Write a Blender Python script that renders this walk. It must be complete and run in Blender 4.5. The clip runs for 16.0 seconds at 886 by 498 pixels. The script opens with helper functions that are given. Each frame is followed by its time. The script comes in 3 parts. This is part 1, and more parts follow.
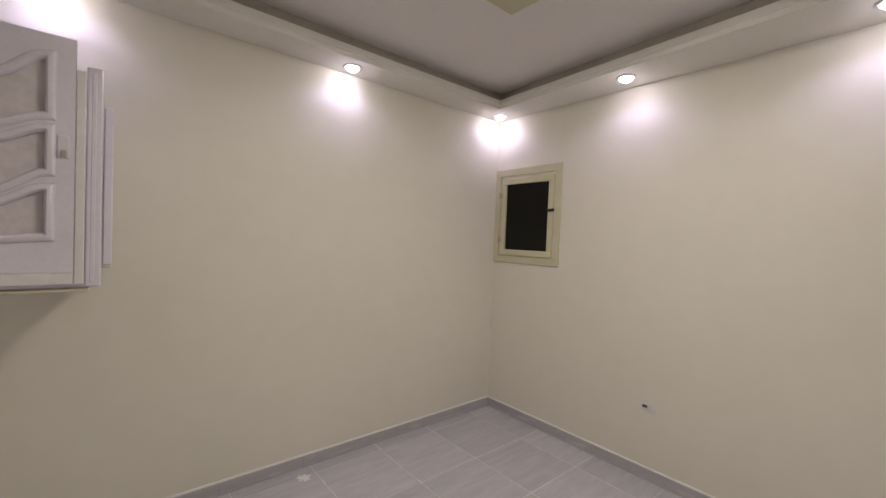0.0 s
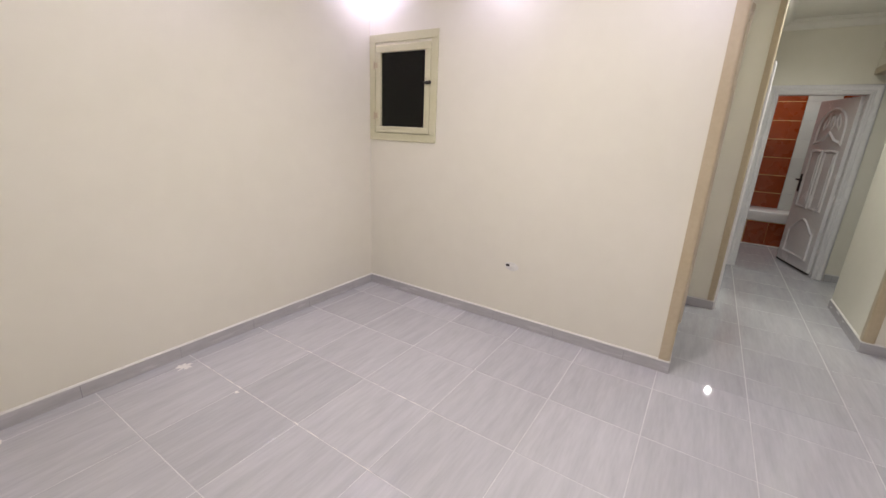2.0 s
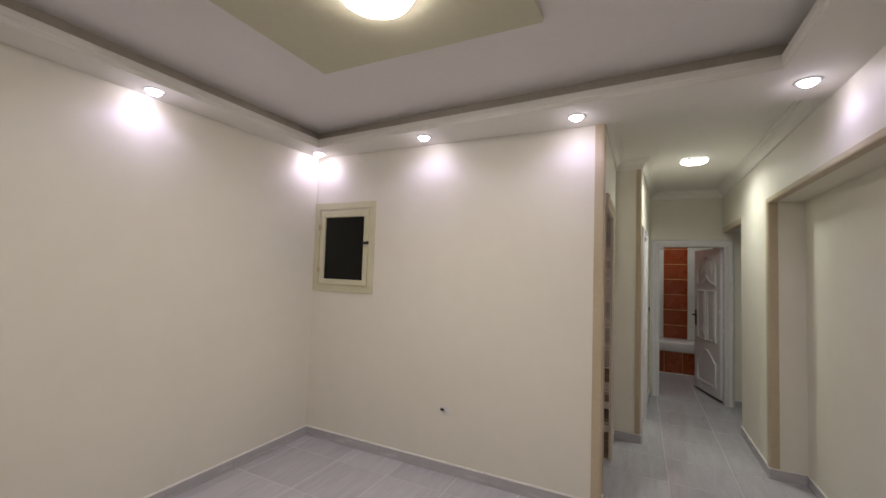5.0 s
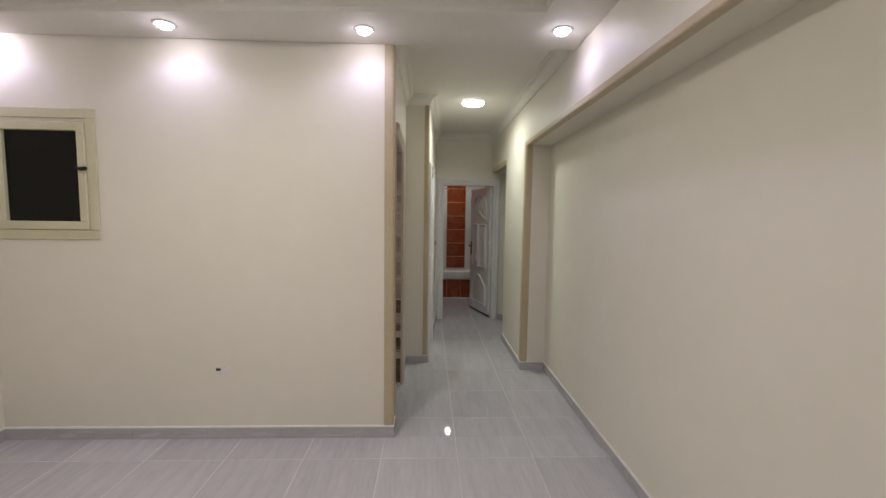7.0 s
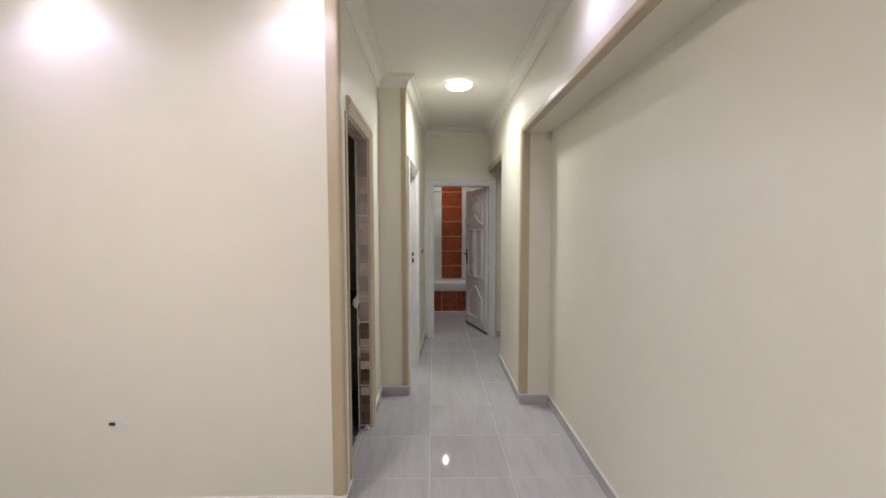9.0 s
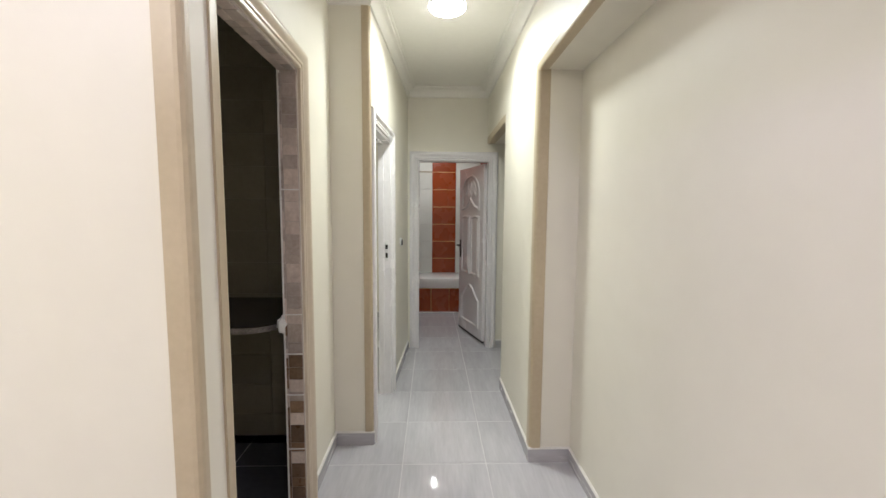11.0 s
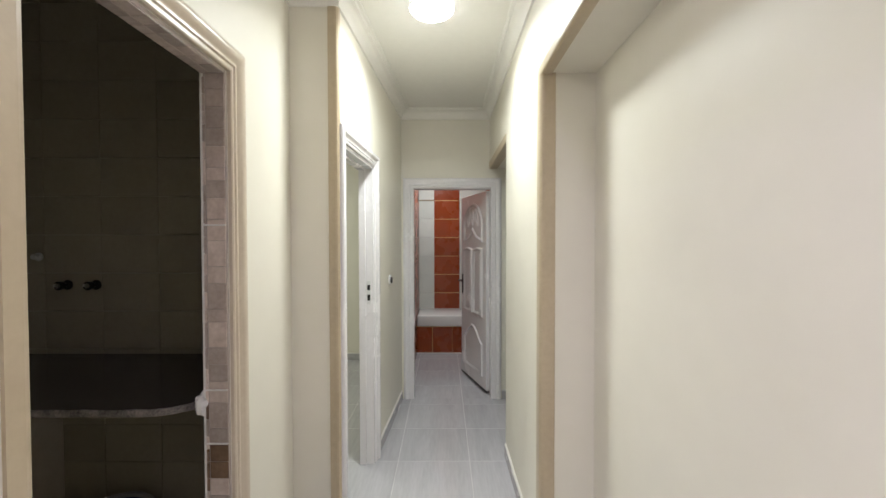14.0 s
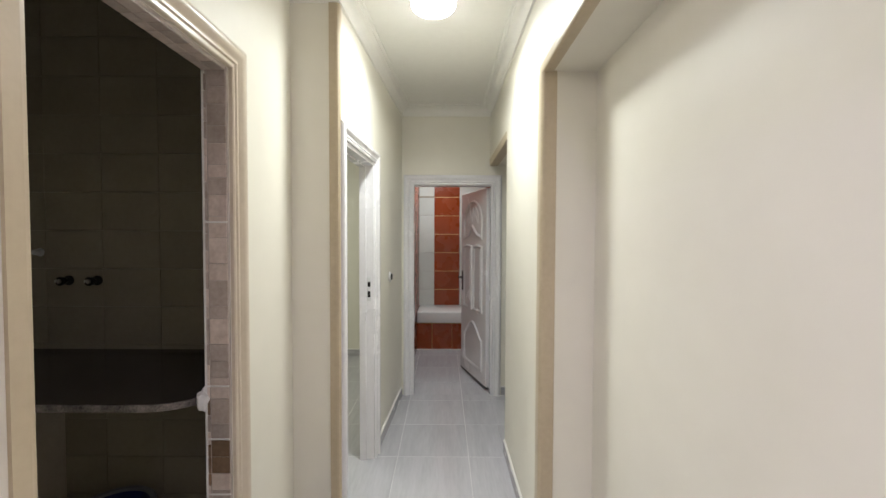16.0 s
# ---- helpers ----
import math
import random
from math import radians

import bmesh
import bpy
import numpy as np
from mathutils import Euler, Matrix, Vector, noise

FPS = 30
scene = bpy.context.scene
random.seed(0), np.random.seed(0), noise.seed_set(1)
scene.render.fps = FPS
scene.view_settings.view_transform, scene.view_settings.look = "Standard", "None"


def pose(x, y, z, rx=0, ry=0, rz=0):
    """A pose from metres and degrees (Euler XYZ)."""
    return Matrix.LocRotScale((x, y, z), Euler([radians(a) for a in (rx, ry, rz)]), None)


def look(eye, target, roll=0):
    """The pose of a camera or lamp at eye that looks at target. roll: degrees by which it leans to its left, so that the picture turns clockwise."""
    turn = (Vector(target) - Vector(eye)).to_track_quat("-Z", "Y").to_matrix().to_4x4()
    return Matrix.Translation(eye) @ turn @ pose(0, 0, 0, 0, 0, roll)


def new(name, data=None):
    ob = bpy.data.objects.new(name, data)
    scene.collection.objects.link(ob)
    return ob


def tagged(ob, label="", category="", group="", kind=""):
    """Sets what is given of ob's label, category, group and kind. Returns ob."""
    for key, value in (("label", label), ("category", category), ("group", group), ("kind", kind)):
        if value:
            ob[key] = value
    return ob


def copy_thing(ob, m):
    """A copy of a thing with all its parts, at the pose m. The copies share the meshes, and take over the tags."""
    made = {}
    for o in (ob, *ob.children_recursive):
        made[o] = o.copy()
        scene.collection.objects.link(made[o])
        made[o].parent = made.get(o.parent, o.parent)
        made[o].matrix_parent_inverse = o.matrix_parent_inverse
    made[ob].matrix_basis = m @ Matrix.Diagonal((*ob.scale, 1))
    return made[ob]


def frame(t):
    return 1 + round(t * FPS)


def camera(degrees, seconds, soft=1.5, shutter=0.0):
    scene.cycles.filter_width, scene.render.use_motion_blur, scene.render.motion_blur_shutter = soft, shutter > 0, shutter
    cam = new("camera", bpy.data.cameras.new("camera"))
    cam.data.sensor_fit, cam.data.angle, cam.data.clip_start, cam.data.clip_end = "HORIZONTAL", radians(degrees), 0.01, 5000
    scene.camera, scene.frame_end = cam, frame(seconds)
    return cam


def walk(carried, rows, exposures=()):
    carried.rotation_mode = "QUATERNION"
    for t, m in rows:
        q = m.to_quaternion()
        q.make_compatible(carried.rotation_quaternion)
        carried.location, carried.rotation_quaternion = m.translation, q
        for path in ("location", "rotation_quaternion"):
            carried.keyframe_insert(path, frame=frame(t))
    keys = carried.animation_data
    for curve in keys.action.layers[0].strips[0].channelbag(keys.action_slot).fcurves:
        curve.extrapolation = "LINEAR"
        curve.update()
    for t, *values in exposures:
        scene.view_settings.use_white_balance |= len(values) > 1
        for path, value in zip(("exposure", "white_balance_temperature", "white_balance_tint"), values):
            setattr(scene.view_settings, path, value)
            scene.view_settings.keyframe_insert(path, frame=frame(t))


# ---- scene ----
cam = camera(95.5, 16.0)
PATH = [
    (0, (0.265, 0.124, 1.56), (1.549, 1.657, 1.507), 2.3),
    (0.5, (0.299, 0.122, 1.539), (1.753, 1.49, 1.415), 2.1),
    (1, (0.313, 0.123, 1.521), (1.877, 1.343, 1.261), 2.4),
    (1.5, (0.299, 0.117, 1.482), (1.903, 1.235, 1.062), 2.6),
    (2, (0.276, 0.103, 1.472), (1.891, 1.138, 0.906), 2.6),
    (2.5, (0.256, 0.057, 1.472), (1.873, 1.043, 0.828), 2.8),
    (3, (0.185, -0.038, 1.524), (1.813, 1.015, 1.034), 3.5),
    (3.5, (0.121, -0.086, 1.607), (1.798, 0.988, 1.415), 2.7),
    (5.8, (0.094, -0.167, 1.609), (1.951, 0.558, 1.767), 1.3),
    (6, (0.142, -0.175, 1.62), (2.048, 0.423, 1.717), 0.8),
    (6.5, (0.247, -0.159, 1.576), (2.232, 0.061, 1.465), 0.7),
    (7, (0.332, -0.138, 1.55), (2.324, -0.214, 1.389), 0.8),
    (7.5, (0.391, -0.103, 1.547), (2.376, -0.277, 1.378), -0.3),
    (8, (0.523, -0.197, 1.519), (2.518, -0.298, 1.419), -0.6),
    (8.5, (0.728, -0.319, 1.53), (2.724, -0.348, 1.402), 0.2),
    (9, (1.01, -0.377, 1.509), (3.006, -0.421, 1.388), -0.1),
    (9.2, (1.147, -0.39, 1.524), (3.144, -0.442, 1.419), -0.1),
    (11.3, (2.135, -0.538, 1.448), (4.122, -0.591, 1.232), 0.9),
    (11.5, (2.193, -0.56, 1.435), (4.176, -0.61, 1.182), 1.7),
    (12, (2.355, -0.629, 1.443), (4.348, -0.62, 1.276), 2.4),
    (12.5, (2.425, -0.683, 1.486), (4.423, -0.609, 1.44), 1.9),
    (13, (2.462, -0.67, 1.499), (4.461, -0.603, 1.522), 1.3),
    (13.5, (2.504, -0.657, 1.51), (4.503, -0.635, 1.5), 0.6),
    (14, (2.507, -0.664, 1.517), (4.506, -0.658, 1.476), -0.1),
    (14.5, (2.508, -0.662, 1.517), (4.507, -0.646, 1.472), -0.4),
    (15, (2.498, -0.667, 1.526), (4.498, -0.639, 1.505), 0.0),
    (15.5, (2.505, -0.664, 1.527), (4.504, -0.64, 1.486), -0.5),
    (16, (2.502, -0.661, 1.524), (4.502, -0.656, 1.464), 0.2),
]
EXPOSURES = [(0, -0.24, 6750, 12), (0.5, -0.08, 6750, 9), (1, 0.03, 6550, 9), (1.5, 0.36, 6400, 12), (2, 0.53, 6400, 14), (2.5, 0.6, 6450, 15),
             (3, 0.62, 6450, 15), (3.5, 0.36, 6450, 14), (5.8, -0.16, 6650, 12), (6.5, -0.16, 6650, 11), (7, 0.0, 6550, 11), (8, 0.23, 6450, 12),
             (9, 0.43, 6400, 13), (11.5, 0.95, 6250, 12), (12.5, 0.98, 6200, 12), (16, 0.94, 6200, 13)]
walk(cam, [(t, look(eye, target, roll)) for t, eye, target, roll in PATH], EXPOSURES)

# ---- world: night outside, hardly any light ----
world = bpy.data.worlds.new("night")
scene.world = world
world.use_nodes = True
world.node_tree.nodes["Background"].inputs[0].default_value = (0.02, 0.025, 0.04, 1)
world.node_tree.nodes["Background"].inputs[1].default_value = 0.3

# ---- plan, in metres ----
EAST = 3.06        # wall between the room and the kitchen
NORTH = 2.712       # wall with the window
WEST = -0.75
SOUTH = -1.098      # wall above the recess, and the hall's south wall
RECESS = -1.338     # back of the recess
REC_X = 4.307      # end of the recess
REC_Z = 2.258      # underside of its header
SOFFIT = 2.658     # dropped border of the room's ceiling
TRAY = 2.81        # raised middle of the room's ceiling
HALL = 2.756       # hall ceiling
NICHE = 0.095       # hall wall with the kitchen doorway
STEP = 4.50        # where the hall gets narrower
END = 6.348        # end wall with the bathroom door
TOP = 3.0          # top of the walls


def slant(x):
    """The hall's slightly skewed north wall beyond the step."""
    return -0.14 - 0.063 * (x - STEP)


SPOTS = [(2.925, 2.585), (2.86, 1.425), (2.85, 0.255), (2.78, -0.92), (1.49, 2.585), (0.07, 2.585),
         (1.467, -0.92), (0.07, -0.92)]
SPOT_WATTS, SPOT_COLOUR = 3.8, (0.85, 0.75, 1.32)
DOME_HALL = (4.665, -0.60)
DOME_ROOM = (1.42, 0.87)
DOME_BED = (6.2, 1.5)
DOME_BATH = (7.72, -0.56)


# ---- materials ----
def material(name, rough=0.5, metal=0.0):
    m = bpy.data.materials.new(name)
    m.use_nodes = True
    b = m.node_tree.nodes["Principled BSDF"]
    b.inputs["Roughness"].default_value = rough
    b.inputs["Metallic"].default_value = metal
    return m, m.node_tree.nodes, m.node_tree.links, b


def surface(name, low, high, scale=3.0, fine=60.0, rough=0.5, bump=0.1, bump_scale=250.0, metal=0.0, rough_vary=0.1, stretch=(1, 1, 1),
            space="Object", pieces=0.0):
    """Two colours mixed by noise at two scales, uneven gloss and fine relief. pieces: how far single objects differ."""
    m, n, l, b = material(name, rough, metal)
    co = n.new("ShaderNodeTexCoord")
    mp = n.new("ShaderNodeMapping")
    mp.inputs["Scale"].default_value = stretch
    l.new(co.outputs[space], mp.inputs["Vector"])
    info = n.new("ShaderNodeObjectInfo")
    off = n.new("ShaderNodeVectorMath")
    off.operation = "MULTIPLY_ADD"
    l.new(info.outputs["Random"], off.inputs[0])
    off.inputs[1].default_value = (37.0, 53.0, 71.0) if pieces else (0, 0, 0)
    l.new(mp.outputs[0], off.inputs[2])
    a, f, r = (n.new("ShaderNodeTexNoise") for _ in range(3))
    for t, s, d in ((a, scale, 4), (f, fine, 3), (r, bump_scale, 2)):
        t.inputs["Scale"].default_value, t.inputs["Detail"].default_value = s, d
    l.new(off.outputs[0], a.inputs["Vector"])
    l.new(off.outputs[0], f.inputs["Vector"])
    l.new(co.outputs[space], r.inputs["Vector"])
    mixf = n.new("ShaderNodeMath")
    mixf.operation = "MULTIPLY_ADD"
    mixf.inputs[1].default_value = 0.4
    l.new(f.outputs["Fac"], mixf.inputs[0])
    half = n.new("ShaderNodeMath")
    half.operation = "MULTIPLY"
    half.inputs[1].default_value = 0.6
    l.new(a.outputs["Fac"], half.inputs[0])
    l.new(half.outputs[0], mixf.inputs[2])
    ramp = n.new("ShaderNodeValToRGB")
    ramp.color_ramp.elements[0].position, ramp.color_ramp.elements[1].position = 0.32, 0.68
    ramp.color_ramp.elements[0].color, ramp.color_ramp.elements[1].color = (*low, 1), (*high, 1)
    l.new(mixf.outputs[0], ramp.inputs[0])
    out = ramp.outputs[0]
    if pieces:
        hsv = n.new("ShaderNodeHueSaturation")
        rng = n.new("ShaderNodeMapRange")
        rng.inputs[3].default_value, rng.inputs[4].default_value = 1 - pieces, 1 + pieces
        l.new(info.outputs["Random"], rng.inputs[0])
        l.new(rng.outputs[0], hsv.inputs["Value"])
        l.new(out, hsv.inputs["Color"])
        out = hsv.outputs[0]
    l.new(out, b.inputs["Base Color"])
    rr = n.new("ShaderNodeMapRange")
    rr.inputs[3].default_value, rr.inputs[4].default_value = max(0.02, rough - rough_vary), min(1, rough + rough_vary)
    l.new(a.outputs["Fac"], rr.inputs[0])
    l.new(rr.outputs[0], b.inputs["Roughness"])
    if bump:
        bp = n.new("ShaderNodeBump")
        bp.inputs["Strength"].default_value = bump
        bp.inputs["Distance"].default_value = 0.004
        l.new(r.outputs["Fac"], bp.inputs["Height"])
        l.new(bp.outputs[0], b.inputs["Normal"])
    return m


def glow(name, colour, strength):
    m, n, l, b = material(name, 0.4)
    b.inputs["Base Color"].default_value = (0.9, 0.9, 0.88, 1)
    b.inputs["Emission Color"].default_value = (*colour, 1)
    b.inputs["Emission Strength"].default_value = strength
    return m


def glass(name, colour, rough=0.02):
    m, n, l, b = material(name, rough)
    b.inputs["Base Color"].default_value = (*colour, 1)
    b.inputs["Transmission Weight"].default_value = 1.0
    b.inputs["IOR"].default_value = 1.33
    return m


WALL = surface("cream_wall_paint", (0.755, 0.721, 0.620), (0.795, 0.761, 0.660), 0.9, 7, 0.5, 0.05, 90)
CEIL = surface("white_ceiling_paint", (0.78, 0.76, 0.70), (0.82, 0.80, 0.74), 1.1, 20, 0.75, 0.05, 120)
CEILGREY = surface("lilac_white_ceiling_paint", (0.78, 0.75, 0.745), (0.82, 0.79, 0.785), 1.1, 20, 0.8, 0.05, 120)
PANEL = surface("beige_panel_paint", (0.56, 0.53, 0.39), (0.61, 0.58, 0.44), 1.5, 25, 0.7, 0.05, 120)
BEAD = surface("tan_gloss_paint", (0.47, 0.385, 0.26), (0.545, 0.455, 0.315), 3, 40, 0.38, 0.08, 60)
TRIM = surface("cream_gloss_paint", (0.57, 0.485, 0.37), (0.64, 0.555, 0.435), 4, 50, 0.32, 0.08, 60)
GREENISH = surface("pale_cream_window_paint", (0.58, 0.55, 0.37), (0.65, 0.62, 0.44), 5, 60, 0.35, 0.1, 70)
WHITE = surface("white_gloss_paint", (0.72, 0.70, 0.70), (0.80, 0.78, 0.78), 3, 50, 0.25, 0.06, 60)
LILAC = surface("lilac_white_gloss_paint", (0.72, 0.68, 0.76), (0.80, 0.76, 0.84), 3, 50, 0.22, 0.08, 50)
TILE = surface("grey_streaked_floor_tile", (0.43, 0.422, 0.438), (0.52, 0.512, 0.53), 2.2, 9, 0.03, 0.006, 200, rough_vary=0.012,
               stretch=(1.0, 8.0, 1.0), pieces=0.05)
SKIRT = surface("grey_skirting_tile", (0.43, 0.415, 0.425), (0.51, 0.495, 0.505), 3, 12, 0.25, 0.03, 200, stretch=(1, 1, 6))
SKIRTJOINT = surface("grey_joint", (0.24, 0.23, 0.25), (0.40, 0.39, 0.41), 9, 60, 0.8, 0.2, 200)
# kitchen floor tiles, far darker than TILE
DARKFLOOR = surface("dark_kitchen_floor_tile", (0.055, 0.055, 0.06), (0.09, 0.09, 0.095), 3, 30, 0.6, 0.1, 120, pieces=0.1)
GROUT = surface("pale_grout", (0.52, 0.51, 0.51), (0.64, 0.63, 0.63), 9, 90, 0.85, 0.3, 300)
PLASTER = surface("white_plaster", (0.68, 0.66, 0.62), (0.80, 0.78, 0.74), 12, 80, 0.85, 0.5, 120)
ORANGE = surface("orange_glazed_tile", (0.25, 0.040, 0.005), (0.285, 0.050, 0.007), 5, 60, 0.27, 0.02, 80, pieces=0.1)
PALE = surface("pale_grey_glazed_tile", (0.64, 0.67, 0.62), (0.71, 0.74, 0.69), 5, 60, 0.16, 0.02, 80, pieces=0.05)
GOLD = surface("gold_tile_edging", (0.66, 0.46, 0.20), (0.78, 0.58, 0.28), 20, 90, 0.4, 0.05, 90, metal=0.1)
TUBWHITE = surface("white_bath_enamel", (0.78, 0.78, 0.76), (0.82, 0.82, 0.80), 3, 40, 0.12, 0.0)
BROWN = surface("brown_kitchen_tile", (0.28, 0.248, 0.172), (0.335, 0.295, 0.208), 4, 40, 0.35, 0.05, 80, pieces=0.07)
JOINT = surface("dark_tile_joint", (0.45, 0.40, 0.31), (0.52, 0.46, 0.37), 15, 90, 0.85, 0.2, 200)
GRANITE = surface("dark_speckled_granite", (0.012, 0.011, 0.010), (0.10, 0.085, 0.07), 160, 420, 0.14, 0.0)
GRANEDGE = surface("chipped_granite_edge", (0.02, 0.017, 0.014), (0.34, 0.29, 0.25), 14, 120, 0.6, 0.5, 120)
MOSAIC = surface("mauve_brown_mosaic", (0.42, 0.335, 0.275), (0.60, 0.51, 0.44), 14, 70, 0.35, 0.1, 90, pieces=0.3)
MOSAICDK = surface("brown_mosaic", (0.13, 0.075, 0.04), (0.24, 0.15, 0.09), 14, 70, 0.3, 0.1, 90, pieces=0.35)
MOSAICJOINT = surface("mauve_joint", (0.42, 0.36, 0.31), (0.54, 0.48, 0.43), 15, 90, 0.85, 0.3, 200)
BLACK = surface("black_metal", (0.012, 0.011, 0.010), (0.03, 0.027, 0.024), 20, 90, 0.35, 0.05, 90, metal=0.6)
CHROME = surface("chrome", (0.60, 0.60, 0.60), (0.70, 0.70, 0.70), 20, 90, 0.12, 0.0, metal=1.0)
BLUE = surface("blue_plastic", (0.010, 0.018, 0.11), (0.014, 0.026, 0.15), 6, 60, 0.35, 0.05, 60)
GREYPLASTIC = surface("white_plastic", (0.60, 0.60, 0.58), (0.70, 0.70, 0.68), 6, 60, 0.4, 0.05, 60)
GREYRIM = surface("dull_grey_plastic", (0.24, 0.24, 0.25), (0.32, 0.32, 0.33), 6, 60, 0.5, 0.05, 60)
# near-black for the painted shade of the wall box hollow, and the bucket body
DARKBOX = surface("dark_hollow_shade_and_plastic", (0.03, 0.028, 0.025), (0.07, 0.065, 0.055), 20, 80, 0.9, 0.2, 90)
# brown holding the shade of the ceiling gap; also colours the catch tongue
SEAM = surface("gap_shade_and_catch_paint", (0.42, 0.38, 0.32), (0.50, 0.46, 0.40), 6, 40, 0.85, 0.1, 90)
GLASS = glass("dark_window_glass", (0.018, 0.022, 0.016))
FROST = surface("frosted_lilac_glass", (0.55, 0.50, 0.52), (0.76, 0.71, 0.74), 2.2, 30, 0.12, 0.25, 40)
LAMP_COOL = glow("cool_lamp", (0.90, 0.84, 1.0), 48.0)
LAMP_WARM = glow("warm_lamp", (1.0, 0.95, 0.90), 34.0)
LAMP_HALL = glow("hall_lamp", (0.98, 1.0, 0.98), 15.0)


# ---- mesh helpers ----
def box(bm, x0, x1, y0, y1, z0, z1, bevel=0.0, segments=1):
    vs = [bm.verts.new((x, y, z)) for z in (z0, z1) for x, y in ((x0, y0), (x1, y0), (x1, y1), (x0, y1))]
    fs = [bm.faces.new([vs[i] for i in f]) for f in
          ((3, 2, 1, 0), (4, 5, 6, 7), (0, 1, 5, 4), (1, 2, 6, 5), (2, 3, 7, 6), (3, 0, 4, 7))]
    if bevel:
        es = list({e for f in fs for e in f.edges})
        bmesh.ops.bevel(bm, geom=es, offset=bevel, segments=segments, affect="EDGES", profile=0.5)
    return bm


def boxed(*args, bevel=0.0, segments=1):
    return box(bmesh.new(), *args, bevel=bevel, segments=segments)


def mesh_of(name, bm, mat, smooth=False):
    me = bpy.data.meshes.new(name)
    bmesh.ops.recalc_face_normals(bm, faces=bm.faces)
    bm.to_mesh(me)
    bm.free()
    me.materials.append(mat)
    if smooth:
        me.shade_smooth()
        me.set_sharp_from_angle(angle=radians(40))
    return me


def part(name, bm, mat, parent, label="", smooth=False):
    ob = new(name, mesh_of(name, bm, mat, smooth))
    ob.parent = parent
    return tagged(ob, label)


def setting(name, bm, mat, label, category, smooth=False):
    if category == "wall":
        bmesh.ops.remove_doubles(bm, verts=bm.verts, dist=1e-5)
    return tagged(new(name, mesh_of(name, bm, mat, smooth)), label, category, "", "structure")


def thing(name, label, category, m=None, group=""):
    ob = new(name)
    ob.empty_display_size = 0.1
    if m is not None:
        ob.matrix_world = m
    return tagged(ob, label, category, group)


def lathe(bm, profile, segments=32, centre=(0, 0, 0), axis="z", caps=True):
    """Turn (radius, height) pairs about an axis through centre."""
    rings = []
    for r, h in profile:
        ring = []
        for k in range(segments):
            a = 2 * math.pi * k / segments
            u, v = r * math.cos(a), r * math.sin(a)
            p = {"z": (u, v, h), "x": (h, u, v), "y": (u, h, v)}[axis]
            ring.append(bm.verts.new(Vector(centre) + Vector(p)))
        rings.append(ring)
    for a, b in zip(rings, rings[1:]):
        for k in range(segments):
            bm.faces.new((a[k], a[(k + 1) % segments], b[(k + 1) % segments], b[k]))
    for ring in (rings[0], rings[-1]) if caps else ():
        if (ring[0].co - ring[segments // 2].co).length > 1e-5:
            bm.faces.new(ring)
    bmesh.ops.remove_doubles(bm, verts=bm.verts, dist=1e-6)
    return bm


def offsets(path, closed):
    """Unit side vectors (to the left) with mitre length at each corner of a flat path."""
    n, res = len(path), []
    for i in range(n):
        ways = []
        for a, b in ((i - 1, i), (i, i + 1)):
            if closed or (a >= 0 and b < n):
                p, q = Vector(path[a % n]), Vector(path[b % n])
                d = (q - p).normalized()
                ways.append(Vector((-d.y, d.x)))
        if len(ways) == 1:
            res.append(ways[0])
        else:
            s = (ways[0] + ways[1]).normalized()
            res.append(s / max(0.25, s.dot(ways[0])))
    return res


def sweep(path, profile, closed=False, bm=None, flat=None):
    """Sweep a profile of (side, up) pairs along a plan path of (x, y), mitred. flat: maps (a, b, up) to a place."""
    bm = bm or bmesh.new()
    flat = flat or (lambda a, b, c: (a, b, c))
    sides = offsets(path, closed)
    rings = [[bm.verts.new(flat(p[0] + s.x * u, p[1] + s.y * u, z)) for u, z in profile] for p, s in zip(path, sides)]
    pairs = list(zip(rings, rings[1:])) + ([(rings[-1], rings[0])] if closed else [])
    k = len(profile)
    for a, b in pairs:
        for i in range(k):
            bm.faces.new((a[i], a[(i + 1) % k], b[(i + 1) % k], b[i]))
    if not closed:
        bm.faces.new(rings[0])
        bm.faces.new(rings[-1])
    return bm


def prism(bm, outline, z0, z1, flat=None):
    flat = flat or (lambda a, b, c: (a, b, c))
    low = [bm.verts.new(flat(a, b, z0)) for a, b in outline]
    top = [bm.verts.new(flat(a, b, z1)) for a, b in outline]
    n = len(outline)
    bm.faces.new(low)
    bm.faces.new(top)
    for i in range(n):
        bm.faces.new((low[i], low[(i + 1) % n], top[(i + 1) % n], top[i]))
    return bm


# ---- lamps ----
def lamp(kind, place, watts, colour, size=0.03, angle=120, blend=0.5, spread=180):
    d = bpy.data.lights.new("lamp", kind)
    d.energy, d.color = watts, colour
    if kind == "SPOT":
        d.spot_size, d.spot_blend, d.shadow_soft_size = radians(angle), blend, size
    elif kind == "POINT":
        d.shadow_soft_size = size
    else:
        d.shape, d.size, d.spread = "DISK", size, radians(spread)
    ob = new("lamp", d)
    ob.matrix_world = pose(*place)
    return ob


for x, y in SPOTS:
    lamp("SPOT", (x, y, SOFFIT - 0.034), SPOT_WATTS, SPOT_COLOUR, 0.025, 150, 0.5)
lamp("AREA", (*DOME_HALL, HALL - 0.04), 9.8, (0.95, 1.0, 0.93), 0.26, spread=154)
lamp("AREA", (*DOME_ROOM, TRAY - 0.095), 17.0, (1.0, 0.965, 0.83), 0.36)
lamp("AREA", (*DOME_BED, HALL - 0.05), 10.0, (0.96, 1.0, 0.82), 0.22)
lamp("AREA", (*DOME_BATH, 2.53), 5.2, (0.97, 1.0, 0.95), 0.06)

